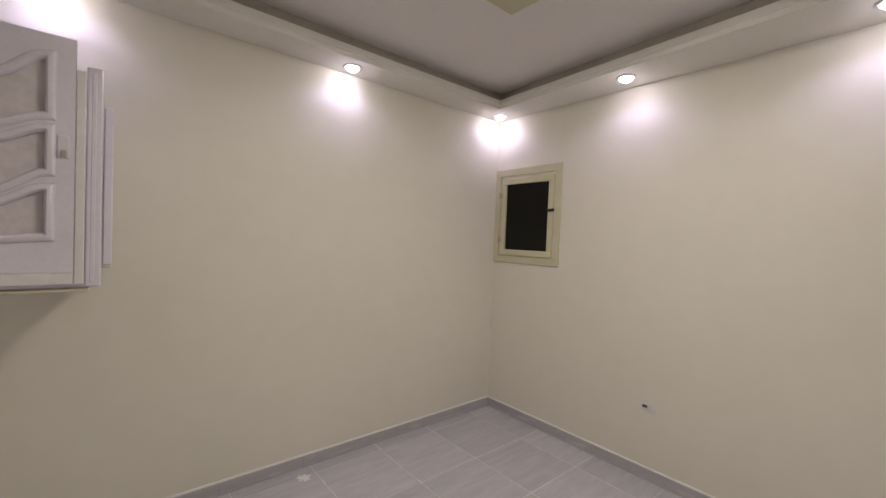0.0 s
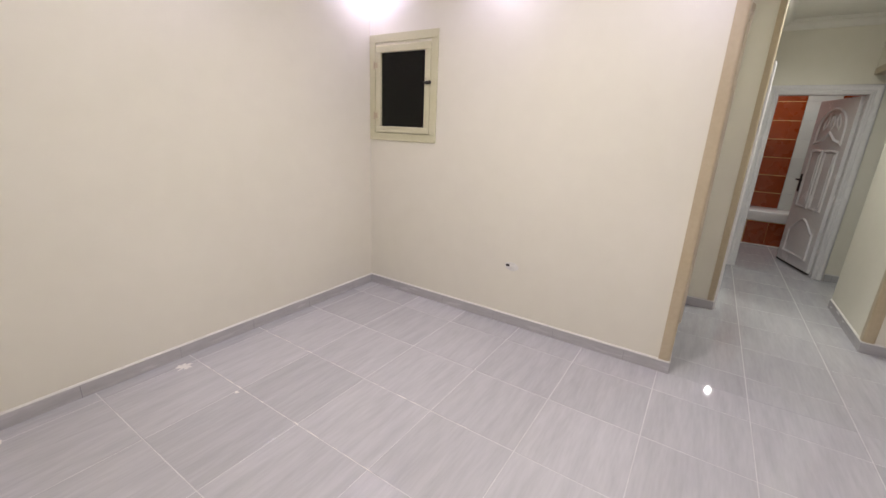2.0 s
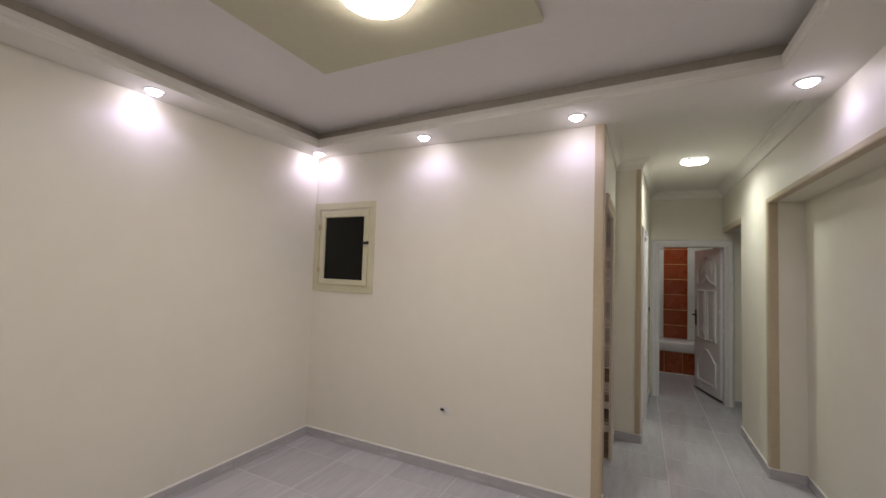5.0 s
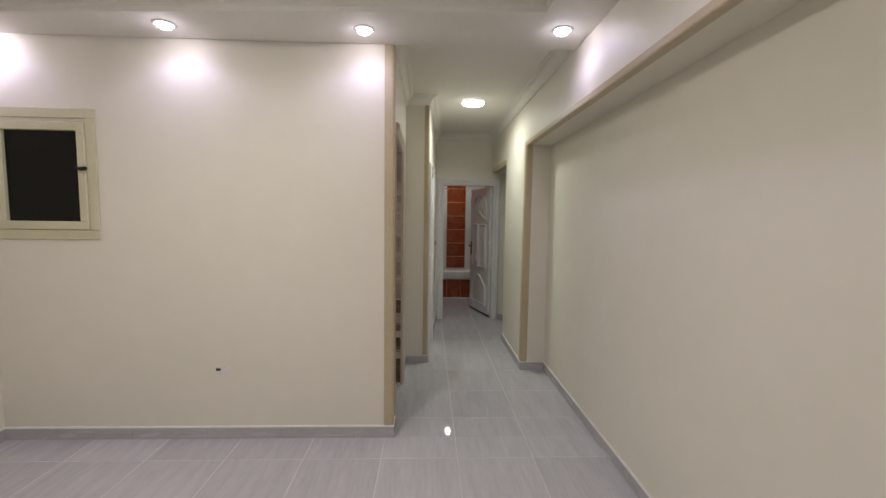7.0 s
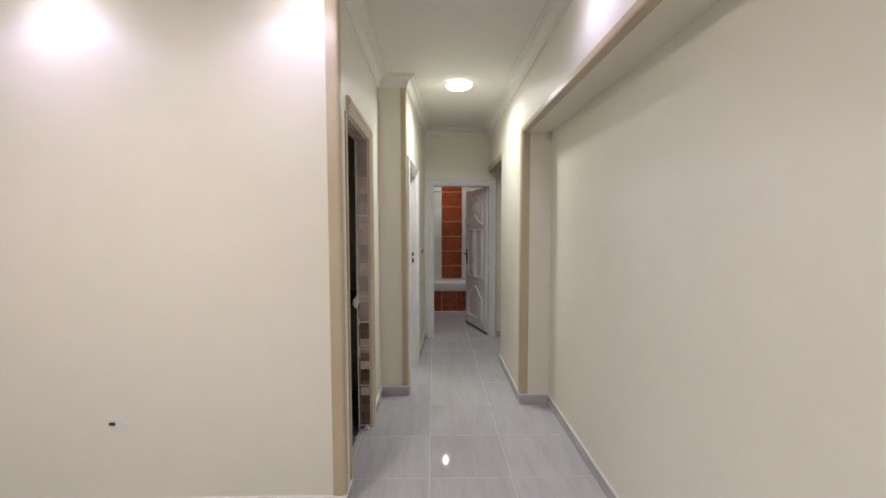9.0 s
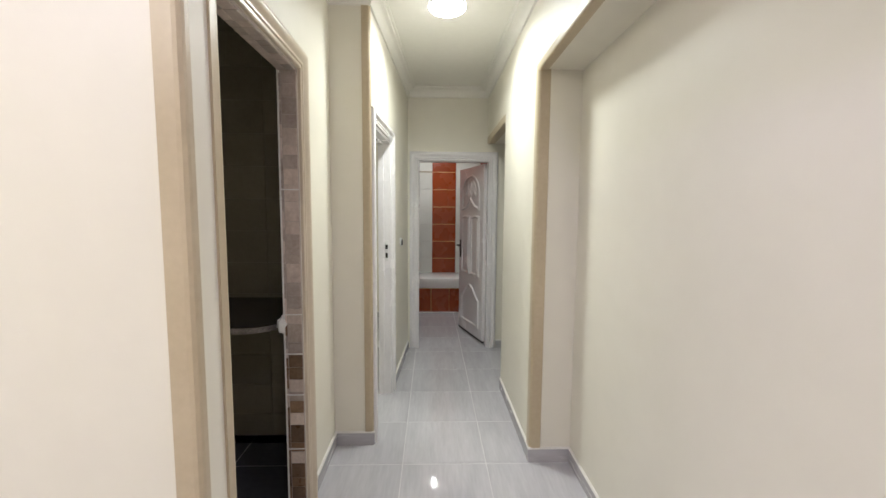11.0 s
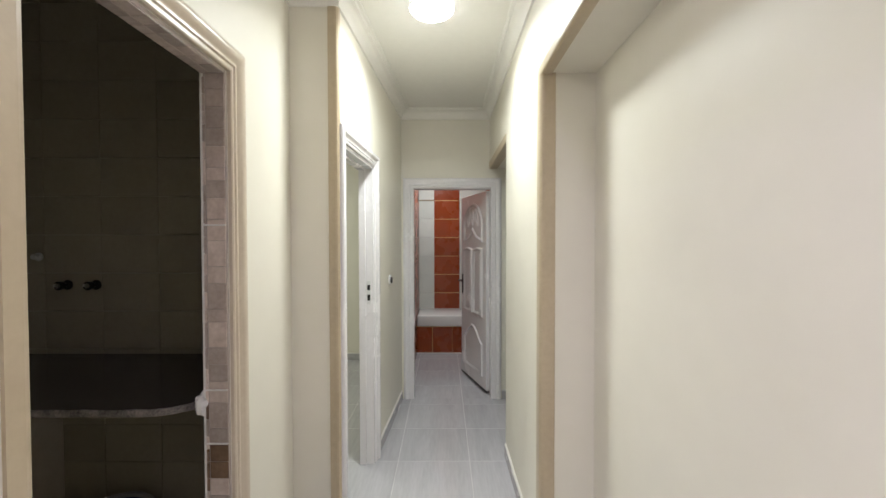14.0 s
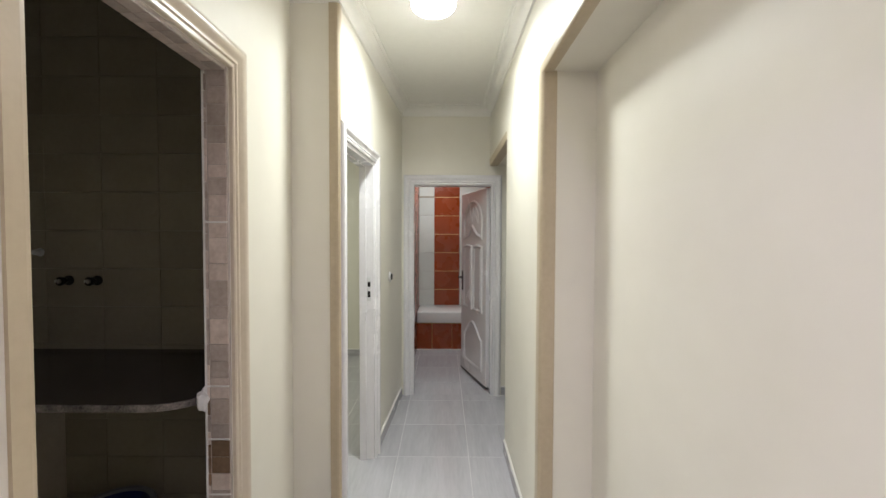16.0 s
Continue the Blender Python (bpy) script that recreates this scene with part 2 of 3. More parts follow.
# ---- walls ----
bm = boxed(EAST, EAST + 0.12, NICHE, 2.06, 0, TOP)
box(bm, EAST, EAST + 0.12, 2.64, NORTH, 0, TOP)
box(bm, EAST, EAST + 0.12, 2.06, 2.64, 0, 1.425)
box(bm, EAST, EAST + 0.12, 2.06, 2.64, 2.125, TOP)
wall_east = setting("wall_east", bm, WALL, "smooth cream painted wall with a small hatch window", "wall")

WIN_X0, WIN_X1, WIN_Z0, WIN_Z1 = -0.60, 0.17, 1.30, 2.20
bm = boxed(WEST - 0.2, WIN_X0, NORTH, NORTH + 0.2, 0, TOP)
box(bm, WIN_X1, 7.8, NORTH, NORTH + 0.2, 0, TOP)
box(bm, WIN_X0, WIN_X1, NORTH, NORTH + 0.2, 0, WIN_Z0)
box(bm, WIN_X0, WIN_X1, NORTH, NORTH + 0.2, WIN_Z1, TOP)
wall_north = setting("wall_north", bm, WALL, "smooth cream painted wall with a window", "wall")

wall_west = setting("wall_west", boxed(WEST - 0.2, WEST, RECESS, NORTH, 0, TOP), WALL, "plain cream painted wall", "wall")

# south wall: recess with a header, then the hall wall and a doorway at its end
PASS_X = 5.33
bm = boxed(WEST - 0.2, REC_X, RECESS - 0.15, RECESS, 0, TOP)
prism(bm, [(WEST, REC_Z), (REC_X, REC_Z), (REC_X, TOP), (WEST, TOP)], RECESS, SOUTH, flat=lambda a, b, c: (a, c, b))
box(bm, REC_X, PASS_X, RECESS - 0.15, SOUTH, 0, TOP)
box(bm, PASS_X, END, RECESS + 0.04, SOUTH, 2.205, TOP)
wall_south = setting("wall_south", bm, WALL, "cream painted wall with a long shallow recess under a header", "wall")

# hall's north wall with the kitchen doorway
KD0, KD1, KDT, KDY = 3.232, 3.925, 2.112, 0.18
bm = boxed(EAST + 0.12, KD0, NICHE, KDY, 0, TOP)
box(bm, KD1, STEP + 0.12, NICHE, KDY, 0, TOP)
box(bm, KD0, KD1, NICHE, KDY, KDT, TOP)
wall_hall = setting("wall_hall_north", bm, WALL, "cream painted hall wall with an open kitchen doorway", "wall")

# the step and the skewed wall with the bedroom doorway
BD0, BD1, BDT = 4.588, 5.235, 2.02
bm = bmesh.new()


def skewed(bm, x0, x1, z0, z1, thick=0.095):
    prism(bm, [(x0, slant(x0)), (x1, slant(x1)), (x1, slant(x1) + thick), (x0, slant(x0) + thick)], z0, z1)


skewed(bm, STEP, BD0, 0, TOP)
skewed(bm, BD0, BD1, BDT, TOP)
skewed(bm, BD1, END, 0, TOP)
box(bm, STEP, STEP + 0.12, slant(STEP) + 0.095, NICHE, 0, TOP)
wall_step = setting("wall_hall_step", bm, WALL, "cream painted hall wall stepping in beside a bedroom doorway", "wall")

# end wall with the bathroom doorway
FD0, FD1, FDT = -1.115, -0.368, 2.018
bm = boxed(END, END + 0.12, -2.6, FD0, 0, TOP)
box(bm, END, END + 0.12, FD1, slant(END) + 0.11, 0, TOP)
box(bm, END, END + 0.12, FD0, FD1, FDT, TOP)
wall_end = setting("wall_end", bm, WALL, "cream painted end wall of the hall with a bathroom door", "wall")

# rooms beyond
bm = boxed(7.62, 7.8, 0.02, NORTH, 0, TOP)
box(bm, 4.74, 4.82, 0.35, NORTH, 0, TOP)
setting("wall_bedroom", bm, WALL, "plain cream painted bedroom walls", "wall")
bm = boxed(4.2, 4.32, -2.6, RECESS - 0.15, 0, TOP)
box(bm, 4.2, END + 0.12, -2.75, -2.6, 0, TOP)
setting("wall_passage", bm, WALL, "plain cream painted walls of a side room", "wall")
bm = boxed(END + 0.12, 8.57, -0.283, -0.02, 0, TOP)
box(bm, END + 0.12, 8.57, -1.78, -1.66, 0, TOP)
box(bm, 8.465, 8.57, -1.66, -0.283, 0, TOP)
wall_bath = setting("wall_bathroom", bm, GROUT, "bathroom walls clad in orange and pale tiles", "wall")
bm = boxed(4.62, 4.74, KDY + 0.0, NORTH, 0, TOP)
wall_kitchen = setting("wall_kitchen", bm, JOINT, "unlit kitchen wall clad in brown tiles", "wall")

# ---- ceilings ----
# the raised middle has a slightly skewed east side
TRAY_IN = [(WEST + 0.3, -0.77), (2.575, -0.77), (2.775, 2.455), (WEST + 0.3, 2.455)]
OUT = [(WEST, SOUTH), (EAST - 0.004, SOUTH), (EAST - 0.004, NORTH), (WEST, NORTH)]
bm = bmesh.new()
for k in range(4):
    n = (k + 1) % 4
    prism(bm, [OUT[k], OUT[n], TRAY_IN[n], TRAY_IN[k]], SOFFIT, SOFFIT + 0.07)
bmesh.ops.remove_doubles(bm, verts=bm.verts, dist=1e-5)
setting("ceiling_border", bm, CEIL, "dropped cream plasterboard border with recessed spotlights", "ceiling")
# lip round the tray; the gap above it has its shade put into the paint
bm = sweep(TRAY_IN, [(0.0, SOFFIT - 0.003), (0.0, SOFFIT + 0.068), (0.012, SOFFIT + 0.068), (0.012, SOFFIT + 0.03), (0.006, SOFFIT + 0.024),
                     (0.006, SOFFIT - 0.003)], True)
setting("trim_ceiling_lip", bm, CEIL, "cream plaster lip round the raised ceiling", "trim")
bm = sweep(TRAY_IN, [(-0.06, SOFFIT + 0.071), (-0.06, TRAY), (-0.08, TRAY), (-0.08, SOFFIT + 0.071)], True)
setting("trim_ceiling_gap", bm, SEAM, "gap between ceiling border and raised ceiling, its shade painted in brown", "trim")
setting("ceiling_room", boxed(WEST, EAST, SOUTH, NORTH, TRAY, TRAY + 0.08), CEILGREY, "lilac-white raised middle of the ceiling", "ceiling")
setting("ceiling_panel", boxed(0.82, 1.925, 0.28, 1.61, TRAY - 0.035, TRAY - 0.001, bevel=0.004), PANEL, "beige square plaster panel under the raised ceiling", "ceiling")
bm = boxed(EAST - 0.003, END, SOUTH, NICHE, HALL, HALL + 0.06)
setting("ceiling_hall", bm, CEIL, "white painted hall ceiling", "ceiling")
bm = boxed(EAST + 0.12, 4.62, KDY, NORTH, 2.93, 2.99)
setting("ceiling_kitchen", bm, CEIL, "white kitchen ceiling", "ceiling")
bm = boxed(4.82, 7.62, 0.03, NORTH, HALL, HALL + 0.06)
box(bm, 4.65, 4.82, -0.04, NORTH, HALL, HALL + 0.06)
setting("ceiling_bedroom", bm, CEIL, "white bedroom ceiling", "ceiling")
setting("ceiling_bathroom", boxed(END + 0.12, 8.465, -1.66, -0.283, 2.6, 2.66), CEIL, "white bathroom ceiling", "ceiling")
setting("ceiling_passage", boxed(4.32, END, -2.6, RECESS - 0.15, HALL, HALL + 0.06), CEIL, "white ceiling of a side room", "ceiling")
setting("roof", boxed(WEST - 0.2, 9.0, -2.75, NORTH + 0.2, TOP, TOP + 0.1), GROUT, "concrete slab over all rooms", "roof")

# hall cornice: cove with two small steps
cove = [(0.0, 0.0), (0.0, 0.093), (0.085, 0.093), (0.085, 0.083), (0.070, 0.079), (0.066, 0.068)]
cove += [(0.066 - 0.048 * math.sin(a), 0.020 + 0.048 * math.cos(a)) for a in (0.35, 0.7, 1.05, 1.4)]
cove += [(0.016, 0.016), (0.012, 0.003)]
cove = [(u, HALL - 0.093 + v) for u, v in cove]
path = [(EAST + 0.003, SOUTH), (END, SOUTH), (END, slant(END)), (STEP, slant(STEP)), (STEP, NICHE), (EAST + 0.003, NICHE)]
setting("trim_cornice", sweep(path, cove), CEIL, "white moulded plaster cornice round the hall", "trim", True)

# ---- corner beads and casings ----


def strip(name, path, profile, mat, label, flat=None, closed=False):
    return setting(name, sweep(path, profile, closed, flat=flat), mat, label, "trim", True)


def bead_up(name, x, y, w0, w1, z0, z1, label):
    """Upright round-edged bead wrapped about a wall corner at (x, y); w0 along x, w1 along y, signs give the way."""
    t, sx, sy = 0.008, (1 if w0 > 0 else -1), (1 if w1 > 0 else -1)
    o = [(x + w0, y), (x + w0, y - sy * t), (x + sx * 0.012, y - sy * t), (x + sx * 0.002, y - sy * (t - 0.002)),
         (x - sx * (t - 0.002), y + sy * 0.002), (x - sx * t, y + sy * 0.012), (x - sx * t, y + w1), (x, y + w1), (x, y)]
    return setting(name, prism(bmesh.new(), o, z0, z1), BEAD, label, "trim", False)


bead_up("trim_bead_east", EAST, NICHE, 0.03, 0.06, 0.085, SOFFIT, "tan painted bead on a wall corner")
bead_up("trim_bead_step", STEP, slant(STEP), 0.03, 0.045, 0.085, HALL - 0.093, "tan painted bead on a wall corner")
bead_up("trim_bead_recess", REC_X, SOUTH, 0.05, -0.06, 0.085, REC_Z + 0.0, "tan painted bead on a recess corner")
# bead along the header's edge
bm = bmesh.new()
o = [(-0.042, 0.0), (-0.042, -0.006), (-0.004, -0.006), (0.004, -0.002), (0.006, 0.006), (0.006, 0.036), (0.0, 0.036), (0.0, 0.0)]
ends = [[bm.verts.new((x, SOUTH + u, REC_Z + v)) for u, v in o] for x in (WEST, REC_X + 0.05)]
for i in range(len(o)):
    bm.faces.new((ends[0][i], ends[0][(i + 1) % len(o)], ends[1][(i + 1) % len(o)], ends[1][i]))
for e in ends:
    bm.faces.new(e)
setting("trim_bead_header", bm, BEAD, "tan painted bead along a header edge", "trim")

# the same bead along the head of the side opening
bm = bmesh.new()
o = [(-0.07, 0.0), (-0.07, -0.006), (-0.004, -0.006), (0.004, -0.002), (0.006, 0.006), (0.006, 0.055), (0.0, 0.055), (0.0, 0.0)]
ends = [[bm.verts.new((x, SOUTH + u, 2.205 + v)) for u, v in o] for x in (PASS_X + 0.002, END - 0.002)]
for i in range(len(o)):
    bm.faces.new((ends[0][i], ends[0][(i + 1) % len(o)], ends[1][(i + 1) % len(o)], ends[1][i]))
for e in ends:
    bm.faces.new(e)
setting("trim_bead_side_opening", bm, BEAD, "tan painted bead along the head of a side opening", "trim")

# casings: stepped mouldings round doorways, side measured outwards from the opening
CASE = [(0.0, 0.0), (0.0, 0.011), (0.004, 0.015), (0.010, 0.015), (0.014, 0.010), (0.019, 0.010), (0.023, 0.016), (0.030, 0.016), (0.034, 0.011),
        (0.040, 0.013), (0.048, 0.022), (0.058, 0.028), (0.068, 0.028), (0.077, 0.023), (0.084, 0.014), (0.084, 0.0)]


def casing(name, a0, a1, top, flat, mat, label, width=1.0, left=True):
    path = [(a1, 0.0), (a1, top), (a0, top)] + ([(a0, 0.0)] if left else [])
    return setting(name, sweep(path, [(-u * width, v) for u, v in CASE], flat=flat), mat, label, "trim", True)


casing("trim_kitchen_doorway", KD0, KD1, KDT, lambda a, b, c: (a, NICHE - c, b), TRIM, "cream painted moulded casing round a doorway", 1.1, False)
bead_up("trim_bead_doorway", KD0, NICHE, -0.045, 0.06, 0.0, KDT, "tan painted bead on a doorway corner")
casing("trim_bedroom_doorway", BD0, BD1, BDT, lambda a, b, c: (a, slant(a) - c, b), WHITE, "white moulded casing round a doorway", 0.95)
casing("trim_bathroom_doorway", FD0, FD1, FDT, lambda a, b, c: (END - c, FD0 + FD1 - a, b), WHITE, "white moulded casing round the bathroom door", 1.1)


def lining(name, flat, a0, a1, top, depth, mat, label, t=0.03, stop=True):
    bm = sweep([(a1, 0.0), (a1, top), (a0, top), (a0, 0.0)], [(0.0, -0.002), (0.0, depth), (t, depth), (t, -0.002)], flat=flat)
    if stop:
        sweep([(a1 - t, 0.0), (a1 - t, top - t), (a0 + t, top - t), (a0 + t, 0.0)], [(0.0, 0.05), (0.0, depth), (0.012, depth), (0.012, 0.05)], bm=bm, flat=flat)
    return setting(name, bm, mat, label, "trim")


lining("trim_bedroom_lining", lambda a, b, c: (a, slant(a) + c, b), BD0, BD1, BDT, 0.092, WHITE, "white painted door lining", 0.02)
lining("trim_bathroom_lining", lambda a, b, c: (END + c, a, b), FD0, FD1, FDT, 0.12, WHITE, "white painted door lining", 0.006, False)
strike = thing("strike_plate", "dark metal strike plate on a white door lining", "strike plate")
plate = part("plate", boxed(BD1 - 0.024, BD1 - 0.0203, slant(BD1) + 0.018, slant(BD1) + 0.044, 1.09, 1.25, bevel=0.001), GREYPLASTIC, strike)
part("keeper", boxed(BD1 - 0.0256, BD1 - 0.0242, slant(BD1) + 0.022, slant(BD1) + 0.040, 1.185, 1.22), BLACK, plate, "dark slot")
part("keeper", boxed(BD1 - 0.0256, BD1 - 0.0242, slant(BD1) + 0.022, slant(BD1) + 0.040, 1.115, 1.155), BLACK, plate, "dark slot")

# ---- hatch window in the east wall ----
hatch = tagged(new("window_1"), "small cream painted hatch window with dark glass", "window", "", "structure")


def ring(y0, y1, z0, z1, w, x0, x1, bevel):
    bm = bmesh.new()
    for a in ((y0, y1, z0, z0 + w), (y0, y1, z1 - w, z1), (y0, y0 + w, z0 + w, z1 - w), (y1 - w, y1, z0 + w, z1 - w)):
        box(bm, x0, x1, a[0], a[1], a[2], a[3], bevel)
    return bm


part("window_frame", ring(2.005, 2.708, 1.366, 2.206, 0.062, EAST - 0.014, EAST + 0.0, 0.003), GREENISH, hatch)
part("casing_lining", ring(2.06, 2.64, 1.425, 2.125, 0.012, EAST + 0.001, EAST + 0.12, 0.001), GREENISH, hatch)
sash = part("sash", ring(2.068, 2.632, 1.432, 2.118, 0.052, EAST - 0.022, EAST + 0.014, 0.004), GREENISH, hatch)
part("pane", boxed(EAST + 0.0, EAST + 0.005, 2.115, 2.585, 1.48, 2.07), GLASS, sash, "dark glass pane").visible_shadow = False
for z in (1.57, 1.97):
    bm = lathe(bmesh.new(), [(0.0, -0.03), (0.006, -0.03), (0.007, 0.0), (0.006, 0.03), (0.0, 0.03)], 12, (EAST - 0.024, 2.645, z))
    box(bm, EAST - 0.024, EAST - 0.0225, 2.61, 2.645, z - 0.022, z + 0.022)
    part("hinge", bm, BEAD, sash, "painted butt hinge")
bm = lathe(bmesh.new(), [(0.0, 0.0), (0.014, 0.0), (0.014, -0.006), (0.006, -0.010), (0.006, -0.020), (0.0, -0.02)], 16, (EAST - 0.022, 2.095, 1.824), "x")
box(bm, EAST - 0.05, EAST - 0.038, 2.055, 2.118, 1.815, 1.833, 0.004)
lathe(bm, [(0.0, -0.055), (0.012, -0.053), (0.015, -0.045), (0.012, -0.037), (0.0, -0.036)], 14, (EAST, 2.055, 1.824), "x")
part("latch", bm, BLACK, sash, "black turn latch")

# ---- north window with an inward folding leaf ----
win = tagged(new("window_2"), "lilac-white wooden window with a folding leaf swung open", "window", "", "structure")
bm = bmesh.new()
for a in ((WIN_X0 - 0.05, WIN_X1 + 0.03, WIN_Z1, WIN_Z1 + 0.05), (WIN_X0 - 0.05, WIN_X1 + 0.03, WIN_Z0 - 0.05, WIN_Z0),
          (WIN_X0 - 0.05, WIN_X0, WIN_Z0, WIN_Z1), (WIN_X1, WIN_X1 + 0.03, WIN_Z0, WIN_Z1)):
    box(bm, a[0], a[1], NORTH - 0.02, NORTH + 0.12, a[2], a[3], 0.004)
part("window_frame", bm, LILAC, win)
part("back_leaf", boxed(0.2515, 0.284, 2.345, NORTH - 0.002, 1.39, 2.05, bevel=0.005), LILAC, win)
part("pane", boxed(WIN_X0, WIN_X1, NORTH + 0.08, NORTH + 0.085, WIN_Z0, WIN_Z1), GLASS, win)
LX = 0.25
leaf = part("side_leaf", boxed(0.2005, LX, 2.231, 2.34, 1.312, 2.172, bevel=0.006, segments=2), LILAC, win)
part("groove_bead", boxed(0.216, 0.230, 2.229, 2.2345, 1.33, 2.15, bevel=0.002), LILAC, leaf)
part("bottom_strip", boxed(0.2505, 0.278, 2.30, 2.344, 1.381, 1.389, bevel=0.001), TRIM, leaf)
# front leaf, parallel with the wall, with three wavy glazed openings
FY, FX0, FX1, FZ0, FZ1 = 2.195, -0.27, 0.17, 1.374, 2.246
OX0, OX1 = FX0 + 0.074, FX1 - 0.074


def wave(x, z, up):
    return z + up * 0.5 * (math.cos(2 * math.pi * (x - OX0) / (OX1 - OX0)) - 1)


levels = [(1.512, 0.012, 1.682, 0.066), (1.750, 0.075, 1.900, 0.062), (1.955, 0.05, 2.163, 0.10)]
xs = [OX0 + (OX1 - OX0) * k / 20 for k in range(21)]
lat = lambda a, b, c: (a, FY - c, b)
bm = boxed(FX0, OX0, FY, FY + 0.035, FZ0, FZ1)
box(bm, OX1, FX1, FY, FY + 0.035, FZ0, FZ1)
edges = [(FZ0, 0.0)] + [e for a, b, c, d in levels for e in ((a, b), (c, d))] + [(FZ1, 0.0)]
for (z0, u0), (z1, u1) in zip(edges[::2], edges[1::2]):
    low = [(x, wave(x, z0, u0)) for x in xs]
    top = [(x, wave(x, z1, u1)) for x in xs]
    for (a, b), (c, d), (e, f), (g, h) in zip(low, low[1:], top, top[1:]):
        prism(bm, [(a, b), (c, d), (g, h), (e, f)], -0.035, 0.0, lat)
bmesh.ops.remove_doubles(bm, verts=bm.verts, dist=1e-5)
front = part("front_leaf", bm, LILAC, win, "lilac-white leaf with three wavy glazed openings")
for z0, u0, z1, u1 in levels:
    o = [(x, wave(x, z0, u0)) for x in xs] + [(x, wave(x, z1, u1)) for x in reversed(xs)]
    part("glass_bead", sweep(o, [(-0.022, 0.0), (-0.019, 0.008), (-0.010, 0.015), (0.0, 0.015), (0.007, 0.007), (0.009, -0.012), (-0.022, -0.005)], True, flat=lat), LILAC, front, smooth=True)
    part("pane", prism(bmesh.new(), o, -0.02, -0.016, lat), FROST, front, "rippled clear glass pane")
part("edge_strip", boxed(FX1 + 0.001, FX1 + 0.030, FY - 0.003, FY + 0.034, 1.328, 2.138, bevel=0.003), WHITE, front, "white meeting edge")
part("bottom_strip", boxed(FX0, FX1, FY - 0.003, FY + 0.034, 1.328, FZ0 - 0.001, bevel=0.003), WHITE, front)
part("bottom_board", boxed(FX0, FX1 + 0.046, FY + 0.006, FY + 0.075, 1.298, 1.309, bevel=0.002), TRIM, front, "thin cream board under the leaf")
plate = part("catch", boxed(FX1 - 0.048, FX1 - 0.016, FY - 0.006, FY - 0.0005, 1.80, 1.885, bevel=0.002), LILAC, front, "small painted catch")
part("catch_tongue", boxed(FX1 - 0.038, FX1 - 0.022, FY - 0.016, FY - 0.0065, 1.805, 1.83, bevel=0.003), SEAM, plate)

# ---- bathroom door ----
door = tagged(new("door_1"), "white panelled wooden door standing open into the bathroom", "door", "", "structure")
DOOR_L = 0.715
door.matrix_world = pose(END + 0.127, FD0 + 0.018, 0.018, 0, 0, 17.5)
part("leaf", boxed(0.0, DOOR_L, -0.02, 0.02, 0.0, 1.99, bevel=0.004), WHITE, door)


def moulded(o, side, w=0.017, h=0.016, closed=True):
    f = (lambda a, b, c: (a, 0.02 + c, b)) if side > 0 else (lambda a, b, c: (a, -0.02 - c, b))
    prof = [(-w, 0.0), (-w * 0.7, h * 0.8), (0.0, h), (w * 0.7, h * 0.6), (w, 0.0)]
    return sweep(o, prof, closed, flat=f)


def arch(x0, x1, z0, z1, rise, n=12):
    """Closed outline with an arched top."""
    o = [(x0, z0), (x1, z0)]
    return o + [(x1 + (x0 - x1) * k / n, z1 + rise * math.sin(math.pi * k / n) ** 1.5) for k in range(n + 1)]


for side in (1, -1):
    for x0, x1 in ((0.11, 0.325), (0.39, 0.605)):
        part("panel_moulding", moulded(arch(x0, x1, 0.74, 1.40, 0.012), side), WHITE, door, smooth=True)
        f = (lambda a, b, c: (a, 0.02 + c, b)) if side > 0 else (lambda a, b, c: (a, -0.02 - c, b))
        part("raised_panel", prism(bmesh.new(), [(x0 + 0.04, 0.78), (x1 - 0.04, 0.78), (x1 - 0.04, 1.37), (x0 + 0.04, 1.37)], 0.0005, 0.007, f), WHITE, door)
    part("panel_moulding", moulded(arch(0.11, 0.605, 0.14, 0.44, 0.15, 18), side), WHITE, door, smooth=True)
    o = [(0.11, 1.50), (0.24, 1.53), (0.3575, 1.62), (0.475, 1.53), (0.605, 1.50)]
    o += [(0.3575 + 0.2475 * math.cos(math.pi * k / 16), 1.66 + 0.22 * math.sin(math.pi * k / 16)) for k in range(17)]
    part("panel_moulding", moulded(o, side), WHITE, door, smooth=True)
    for cx, lean in ((0.22, 0.05), (0.3575, 0.0), (0.495, -0.05)):
        o = [(cx + lean * (k / 8) + 0.032 * math.sin(math.pi * k / 8), 1.66 + 0.15 * k / 8) for k in range(9)]
        o += [(cx + lean * (k / 8) - 0.032 * math.sin(math.pi * k / 8), 1.66 + 0.15 * k / 8) for k in range(7, 0, -1)]
        part("carved_motif", moulded(o, side, 0.010, 0.009), WHITE, door, smooth=True)
    y = 0.0205 * side
    plate = part("handle_plate", boxed(0.645, 0.685, min(y, y + 0.006 * side), max(y, y + 0.006 * side), 0.90, 1.12, bevel=0.002), BLACK, door, "black metal handle plate")
    bm = lathe(bmesh.new(), [(0.0, 0.0), (0.010, 0.0), (0.010, 0.045 * side), (0.0, 0.045 * side)], 12, (0.665, y + 0.006 * side, 1.05), "y")
    box(bm, 0.545, 0.675, min(y + 0.042 * side, y + 0.056 * side), max(y + 0.042 * side, y + 0.056 * side), 1.041, 1.059, 0.004, 2)
    part("handle", bm, BLACK, plate, "black lever handle")
part("bottom_strip", boxed(0.0, DOOR_L, -0.0205, 0.0205, -0.008, 0.012), BLACK, door, "dark strip along the bottom edge")

